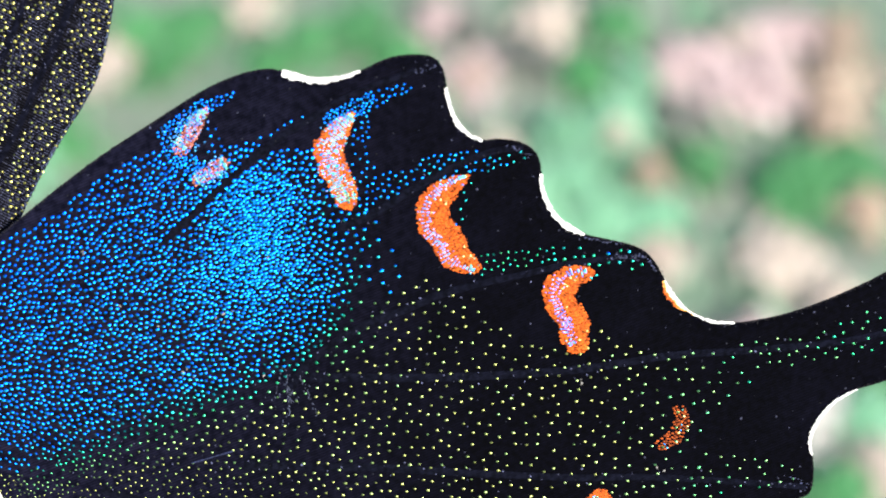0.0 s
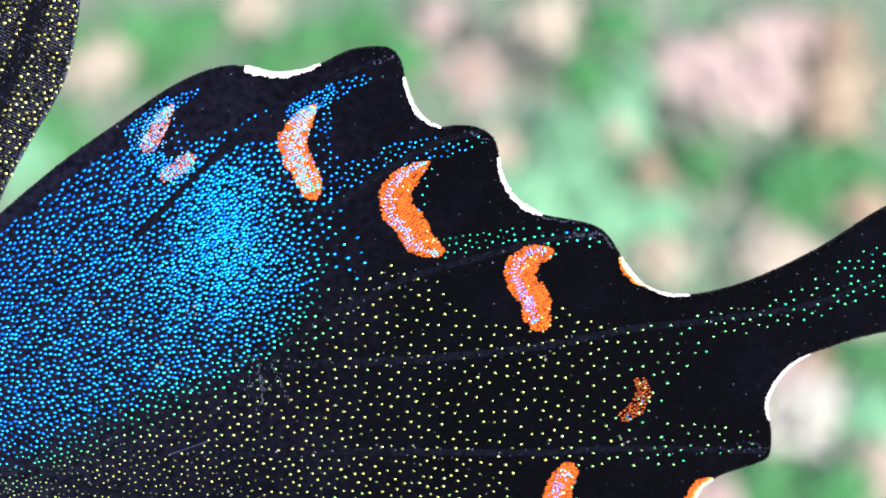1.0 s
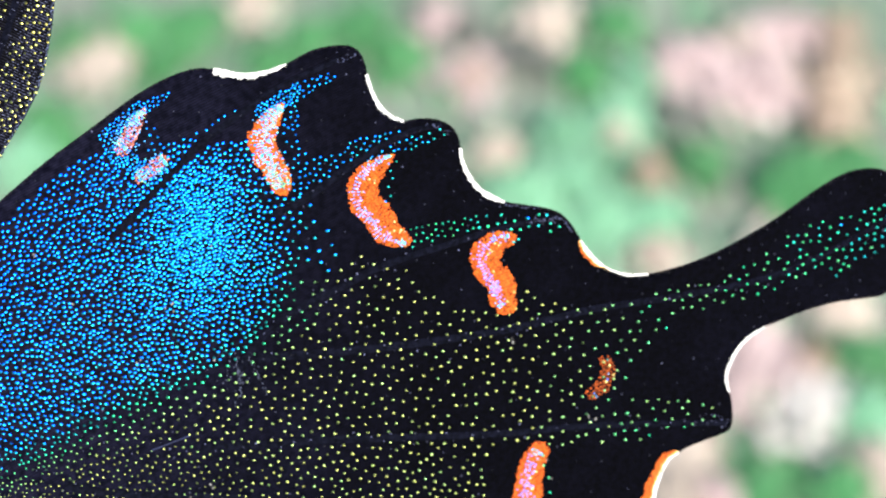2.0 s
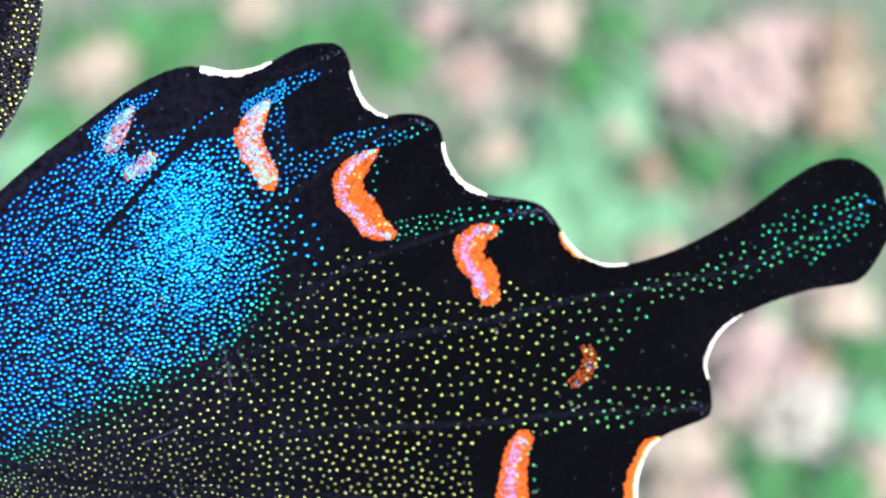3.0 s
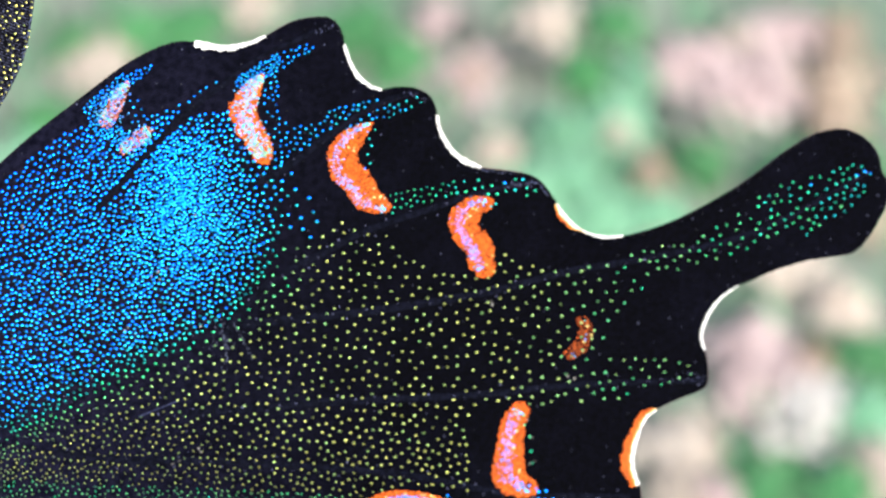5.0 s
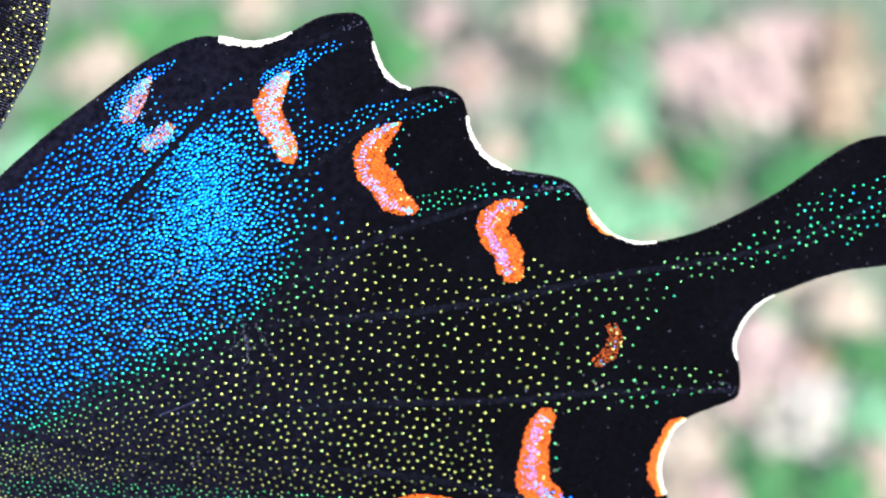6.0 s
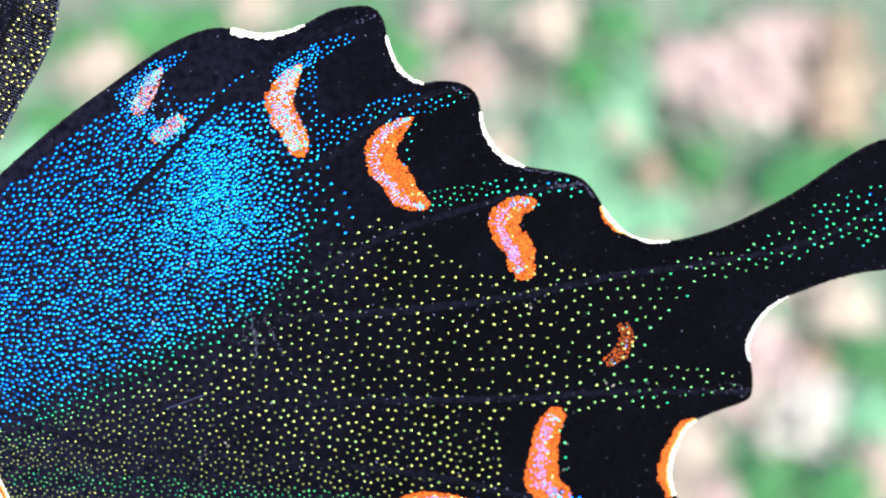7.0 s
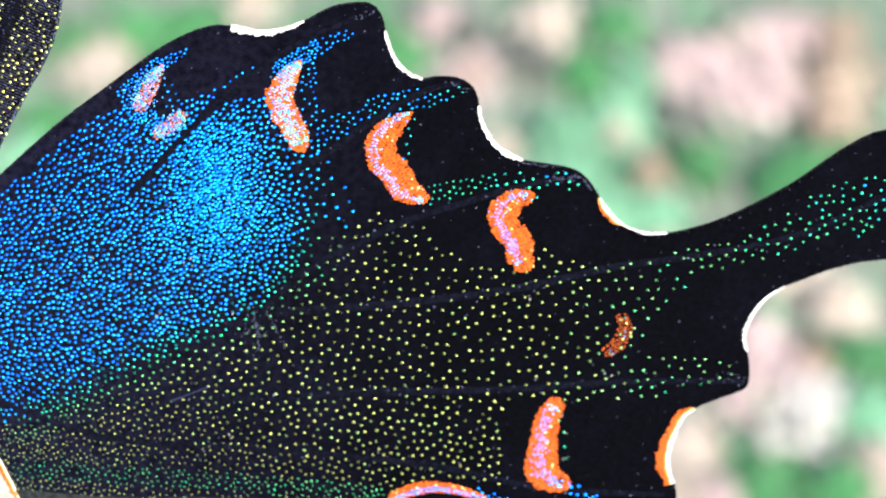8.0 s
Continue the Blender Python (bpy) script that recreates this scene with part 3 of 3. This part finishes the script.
def inner_fold(parent):
    """The pale grey-green fold along the inner margin."""
    top = smooth_line([(-30, 935), (60, 942), (200, 946), (336, 942), (480, 955), (620, 985)], 12)
    foot = smooth_line([(20, 1010), (90, 1035), (200, 1050), (336, 1058), (480, 1058), (620, 1055)], 12)
    n = min(len(top), len(foot))
    verts, faces = [], []
    for i in range(n):
        for k in range(5):
            u, v = top[i] + (foot[i] - top[i]) * k / 4
            verts.append(place(u, v, 0.04 + relief(u, v) + 0.16 * math.sin(math.pi * k / 4)))
    faces = [(i * 5 + k, (i + 1) * 5 + k, (i + 1) * 5 + k + 1, i * 5 + k + 1) for i in range(n - 1) for k in range(4)]
    return mesh_object("inner_fold", verts, faces, FOLD, parent, "pale grey-green inner fold of the wing")


inner_fold(hindwing)
fringe([(-80, 842), (-55, 883), (-18, 953), (5, 990)], (2.5, 2.5, 3, 2.5), "pale orange hair fringe on the inner margin", (9, 11, 10, 9))


def specks(p):
    """Sparse pale dust on the wing, more of it along the veins and the tail."""
    s = np.full(len(p), 42.0)
    for line in VEINS[1:]:
        s = np.where(line_distance(p, line) < 16, 17.0, s)
    rim = line_distance(p, EDGE)
    s = np.where((rim < 45) & (p[:, 0] > 520), np.minimum(s, 15.0 + 0.25 * rim), s)
    return np.where(inside(p, EDGE) & (rim > 5), s, 0)


EDGE = smooth_line(MARGIN, 12, closed=True)
dust = throw(rng, (0, 60, 1560, 950), specks, 9000)
scales("pale_dust", hindwing, "pale grey dust specks", dust, rng.uniform(0.6, 1.7, len(dust)), np.tile((0.045, 0.048, 0.085), (len(dust), 1)) * rng.uniform(0.1, 1.1, (len(dust), 1)) ** 1.5 * np.where(np.min([line_distance(dust, v) for v in VEINS[1:]], axis=0) < 16, 2.2, 1.0)[:, None], PIGMENT, FLAKE, 1.3, 0, 0.03, rng, 10, 90)
# a scratch and a rubbed spot at the end of the wing's cell
scratch = np.column_stack([np.linspace(250, 312, 26), np.linspace(768, 743, 26)])
scales("scratch", hindwing, "pale bluish scratch", scratch, 1.5, np.tile((0.014, 0.018, 0.05), (26, 1)), PIGMENT, FLAKE, 2.4, 22, 0.05, rng, 4, 4)
rub = np.concatenate([np.column_stack([np.linspace(u0, u1, n), np.linspace(v0, v1, n)]) + rng.normal(0, 1.6, (n, 2)) for u0, v0, u1, v1, n in (
    (392, 598, 398, 640, 16), (398, 630, 404, 672, 14), (412, 606, 436, 642, 16), (428, 622, 446, 668, 12), (384, 610, 376, 650, 8), (404, 650, 392, 690, 8))] + [rng.normal((402, 632), (14, 24), (26, 2))])
scales("rubbed_spot", hindwing, "rubbed pale spot", rub, 1.0, np.tile((0.045, 0.052, 0.085), (len(rub), 1)) * rng.uniform(0.3, 1.3, (len(rub), 1)), PIGMENT, FLAKE, 2.2, -65, 0.04, rng, 8, 30)
# highlights on the vein ends, painted as strewn pale bluish flakes
glints = np.concatenate([np.column_stack([np.linspace(u0, u1, n), np.linspace(v0, v1, n)]) + rng.normal(0, w, (n, 2)) for u0, v0, u1, v1, n, w in (
    (893, 364, 946, 358, 46, 2.2), (850, 336, 905, 341, 26, 1.6), (952, 362, 966, 382, 14, 1.2), (560, 92, 596, 84, 16, 3.0), (716, 200, 755, 212, 14, 2.0), (1180, 705, 1240, 700, 18, 4.0))])
scales("vein_glint", hindwing, "pale bluish flakes painted as highlights on the vein ends", glints, rng.uniform(0.7, 1.5, len(glints)), np.tile((0.03, 0.034, 0.07), (len(glints), 1)) * rng.uniform(0.3, 1.4, (len(glints), 1)), PIGMENT, FLAKE, 1.8, 0, 0.05, rng, 6, 20)
# short pale hairs and scuffs strewn over the wing's dusted part
scuffs = np.array([(270, 522), (282, 514), (284, 527), (296, 508), (42, 432), (44, 436), (222, 617), (228, 612), (176, 545), (110, 517), (347, 414), (356, 610), (318, 848), (306, 853), (356, 832), (352, 826), (930, 775), (938, 806), (934, 852), (942, 848), (1000, 698), (1012, 702), (866, 566), (868, 572)], float)
scales("scuff", hindwing, "short pale scuffs and loose scales", scuffs, 1.9, np.tile((0.20, 0.19, 0.18), (len(scuffs), 1)) * rng.uniform(0.25, 1.2, (len(scuffs), 1)), PIGMENT, FLAKE, 1.7, 40, 0.06, rng, 10, 50)

# ---- forewing ----
FORE_MARGIN = [(80, -180), (78, -80), (74, 0), (68, 55), (55, 126), (33, 181), (0, 237), (-30, 292), (-58, 350), (-82, 405), (-112, 455), (-170, 520), (-330, 630),
               (-360, 560), (-330, 300), (-230, 40), (-90, -170), (20, -260), (65, -240)]
forewing = membrane("forewing", FORE_MARGIN, FORE, butterfly, "brown-black forewing dusted with gold scales", 16.0)
FORE_VEINS = [smooth_line(v, 20) for v in ([(24, -200), (18, -60), (-4, 40), (-48, 150), (-118, 300), (-330, 600)], [(-50, -180), (-62, -40), (-95, 80), (-158, 220), (-330, 590)])]
FORE_EDGE = smooth_line(FORE_MARGIN, 10, closed=True)


def fore_spacing(p):
    patchy = np.array([noise.noise((u / 22, v / 22, 7.7)) for u, v in p])
    s = np.where(inside(p, FORE_EDGE) & (patchy > -0.3), 9.0, 0)
    for line, half in zip(FORE_VEINS, (14, 8)):
        s = np.where(line_distance(p, line) < half, 0, s)
    return s


for line, half in zip(FORE_VEINS, (8, 6)):
    vein(line, forewing, half)


def ground_rows():
    """The forewing's grey ground scales, in close slanting rows, thinning out towards the dark veins and the margin."""
    along, across = np.array((0.91, 0.41)), np.array((-0.41, 0.91))
    a, b = np.meshgrid(np.arange(-420, 420, 3.2), np.arange(-420, 700, 4.7))
    p = (a.ravel()[:, None] + 3.6 * rng.uniform(-0.5, 0.5, (a.size, 1))) * along + (b.ravel()[:, None] + rng.normal(0, 0.25, (a.size, 1)) + 2.0 * np.sin(a.ravel()[:, None] / 37)) * across
    p = p[(p[:, 0] > -250) & (p[:, 0] < 82) & (p[:, 1] > -120) & (p[:, 1] < 480)]
    p = p[inside(p, FORE_EDGE)]
    lit = np.clip(np.min([(line_distance(p, line) - low) / 16 for line, low in zip(FORE_VEINS, (9, 5))], axis=0), 0, 1)
    lit = lit * np.clip(line_distance(p, FORE_EDGE) / 14, 0.25, 1) * (0.75 + 0.5 * np.array([noise.noise((u / 30, v / 30, 3.3)) for u, v in p]))
    keep = rng.uniform(0, 1, len(p)) < 0.12 + 0.88 * lit
    p, lit = p[keep], lit[keep]
    tone = np.column_stack([np.full(len(p), 0.044), np.full(len(p), 0.047), np.full(len(p), 0.082)]) * rng.uniform(0.45, 1.35, (len(p), 1))
    scales("ground_dusting", forewing, "dull grey ground scales in close rows", p, 0.85, tone, PIGMENT, FLAKE, 2.3, -24, 0.012, rng, 5.0, 10.0)
    rim = smooth_line(FORE_MARGIN[1:12], 1.6)
    rim = rim - np.array((1.0, 0.35)) * np.abs(rng.normal(0, 3.2, (len(rim), 1)))
    scales("rim_dusting", forewing, "pale bluish scales along the margin", rim, 0.9, np.tile((0.07, 0.09, 0.16), (len(rim), 1)) * rng.uniform(0.2, 1.3, (len(rim), 1)), PIGMENT, FLAKE, 1.8, 70, 0.02, rng, 8.0, 25.0)


ground_rows()
fore_dots = throw(rng, (-250, -120, 76, 470), fore_spacing, 24000)
scales("gold_dusting", forewing, "fine gold glittering scales", fore_dots, rng.uniform(1.5, 2.4, len(fore_dots)), (tint_of(rng.normal(0.05, 0.12, len(fore_dots))) + (0.24, 0.10, 0.0)) * rng.uniform(0.5, 1.6, (len(fore_dots), 1)), GLITTER, BEAD, 1.25, -20, 0.03, rng)
dark_fringe(FORE_MARGIN, forewing, rng)


# ---- the lawn behind, far out of focus ----
ground = mesh_object("ground", [(-80, -80, 0), (80, -80, 0), (80, 80, 0), (-80, 80, 0)], [(0, 1, 2, 3)], SOIL, smooth=False)
tagged(ground, "grassy soil of a lawn in sunlight", "ground", kind="structure")


def grass():
    """Short grass blades over the stretch of lawn in view and round it."""
    r = np.random.default_rng(21)
    verts, faces = [], []
    for x, y in zip(np.clip(r.normal(0, 0.38, 9000), -2, 2), np.clip(r.normal(0.55, 0.38, 9000), -2, 3)):
        h, w, a, lean = r.uniform(0.004, 0.012), r.uniform(0.0012, 0.0025), r.uniform(0, 6.28), r.uniform(0.3, 1.2)
        side, way = Vector((math.cos(a), math.sin(a), 0)), Vector((-math.sin(a), math.cos(a), 0))
        foot, n = Vector((x, y, 0)), len(verts)
        mid, tip = foot + way * h * lean * 0.4 + Vector((0, 0, h * 0.6)), foot + way * h * lean * 1.1 + Vector((0, 0, h))
        verts += [foot - side * w, foot + side * w, mid + side * w * 0.8, mid - side * w * 0.8, tip]
        faces += [(n, n + 1, n + 2, n + 3), (n + 3, n + 2, n + 4)]
    ob = mesh_object("grass", verts, faces, GRASS)
    return tagged(ob, "short mixed green grass on the lawn", "grass", kind="stuff")


grass()


def tuft(name, label, category, leafage, x, y, size, blade, mat, rng):
    """A low tuft of many small cupped petals or leaves on short stalks, thinning out towards its rim."""
    verts, faces, stalks, strips, nu, nv = [], [], [], [], 4, 2
    for _ in range(int(34 + 2600 * size)):
        dx, dy = rng.normal(0, 0.53 * size), rng.normal(0, 0.72 * size)
        high = 0.004 + 0.008 * math.exp(-(dx * dx + dy * dy) / (size * size)) * rng.uniform(0.7, 1.0)
        turn = Euler((radians(rng.uniform(5, 40)), radians(rng.uniform(-18, 18)), radians(rng.uniform(-60, 60)))).to_matrix()
        long, curl, n = blade * rng.uniform(0.75, 1.25), rng.uniform(0.1, 0.35), len(verts)
        for i in range(nu + 1):
            t = i / nu
            half = 0.62 * math.sin(math.pi * (0.08 + 0.84 * t)) ** 0.8
            for j in range(nv + 1):
                side = 2 * j / nv - 1
                verts.append(Vector((dx, dy, high)) + turn @ Vector((side * half, 2 * t - 1, curl * side * side)) * long)
        faces += [(n + i * (nv + 1) + j, n + i * (nv + 1) + j + 1, n + (i + 1) * (nv + 1) + j + 1, n + (i + 1) * (nv + 1) + j) for i in range(nu) for j in range(nv)]
        foot, n = Vector((dx * 0.6, dy * 0.6, -0.001)), len(stalks)
        stalks += [foot + Vector((-0.0003, 0, 0)), foot + Vector((0.0003, 0, 0)), Vector((dx + 0.0003, dy, high - 0.0003)), Vector((dx - 0.0003, dy, high - 0.0003))]
        strips.append((n, n + 1, n + 2, n + 3))
    ob = new(name)
    ob.location = (x, y, 0)
    tagged(mesh_object(leafage, verts, faces, mat, ob), kind="stuff")
    tagged(mesh_object("stalk", stalks, strips, GRASS, ob), kind="stuff")
    return tagged(ob, label, category, "low plants on the lawn")


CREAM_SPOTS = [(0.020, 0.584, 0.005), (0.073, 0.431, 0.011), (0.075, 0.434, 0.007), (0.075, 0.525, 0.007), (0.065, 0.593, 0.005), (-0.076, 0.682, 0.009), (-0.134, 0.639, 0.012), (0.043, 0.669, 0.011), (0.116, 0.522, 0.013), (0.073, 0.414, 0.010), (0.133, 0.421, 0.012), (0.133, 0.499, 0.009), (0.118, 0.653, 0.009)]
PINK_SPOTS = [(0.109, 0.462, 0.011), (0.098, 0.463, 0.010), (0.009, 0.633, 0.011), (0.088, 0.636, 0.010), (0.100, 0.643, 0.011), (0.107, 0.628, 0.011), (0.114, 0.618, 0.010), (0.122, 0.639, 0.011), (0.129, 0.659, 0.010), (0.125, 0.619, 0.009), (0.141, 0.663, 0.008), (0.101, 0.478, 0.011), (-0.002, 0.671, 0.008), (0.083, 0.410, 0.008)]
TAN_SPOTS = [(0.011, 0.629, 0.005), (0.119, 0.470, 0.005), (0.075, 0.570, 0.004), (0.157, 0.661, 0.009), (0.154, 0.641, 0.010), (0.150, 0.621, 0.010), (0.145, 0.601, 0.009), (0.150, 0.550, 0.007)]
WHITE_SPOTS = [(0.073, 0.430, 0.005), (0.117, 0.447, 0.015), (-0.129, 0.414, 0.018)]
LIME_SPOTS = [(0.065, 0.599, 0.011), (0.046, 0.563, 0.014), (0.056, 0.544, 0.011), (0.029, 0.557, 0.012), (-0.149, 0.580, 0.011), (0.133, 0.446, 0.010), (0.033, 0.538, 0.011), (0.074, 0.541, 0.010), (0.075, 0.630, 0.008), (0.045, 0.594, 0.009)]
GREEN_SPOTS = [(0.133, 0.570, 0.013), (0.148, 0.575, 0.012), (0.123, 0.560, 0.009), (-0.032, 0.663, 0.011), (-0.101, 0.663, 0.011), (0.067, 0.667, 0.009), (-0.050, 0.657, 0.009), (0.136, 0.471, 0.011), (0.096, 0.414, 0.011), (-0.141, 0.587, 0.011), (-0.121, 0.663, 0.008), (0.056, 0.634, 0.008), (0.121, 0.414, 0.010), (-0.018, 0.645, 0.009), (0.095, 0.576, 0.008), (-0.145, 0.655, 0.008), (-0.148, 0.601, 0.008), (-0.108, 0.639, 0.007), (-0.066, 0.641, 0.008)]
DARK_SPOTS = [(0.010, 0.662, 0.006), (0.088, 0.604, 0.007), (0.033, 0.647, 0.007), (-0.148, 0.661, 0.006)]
tuft_rng = np.random.default_rng(31)
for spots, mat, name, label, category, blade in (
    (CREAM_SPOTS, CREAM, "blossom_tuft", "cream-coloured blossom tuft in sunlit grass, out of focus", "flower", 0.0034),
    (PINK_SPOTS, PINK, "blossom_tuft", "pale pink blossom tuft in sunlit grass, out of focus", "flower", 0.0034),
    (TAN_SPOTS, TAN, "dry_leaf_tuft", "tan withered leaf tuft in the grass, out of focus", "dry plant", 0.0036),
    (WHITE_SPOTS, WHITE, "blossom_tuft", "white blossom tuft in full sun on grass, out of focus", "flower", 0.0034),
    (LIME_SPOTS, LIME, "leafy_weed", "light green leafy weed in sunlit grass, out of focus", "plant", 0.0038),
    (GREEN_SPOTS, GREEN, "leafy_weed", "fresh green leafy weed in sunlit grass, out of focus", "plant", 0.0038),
    (DARK_SPOTS, DARK, "dead_weed", "dark grey tuft among grass, out of focus", "dry plant", 0.0036),
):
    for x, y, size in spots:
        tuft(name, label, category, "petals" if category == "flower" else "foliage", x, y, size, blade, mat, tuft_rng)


def motions():
    walk(butterfly, [(t, CAM_POSE @ pose(x * MM, y * MM, z * MM, rx, ry, rz)) for t, x, y, z, rx, ry, rz in WING_ROWS])
    walk(forewing, [(t, pose(x * MM, y * MM, (z + 0.25) * MM, rx, ry, rz)) for t, x, y, z, rx, ry, rz in FORE_ROWS])


motions()
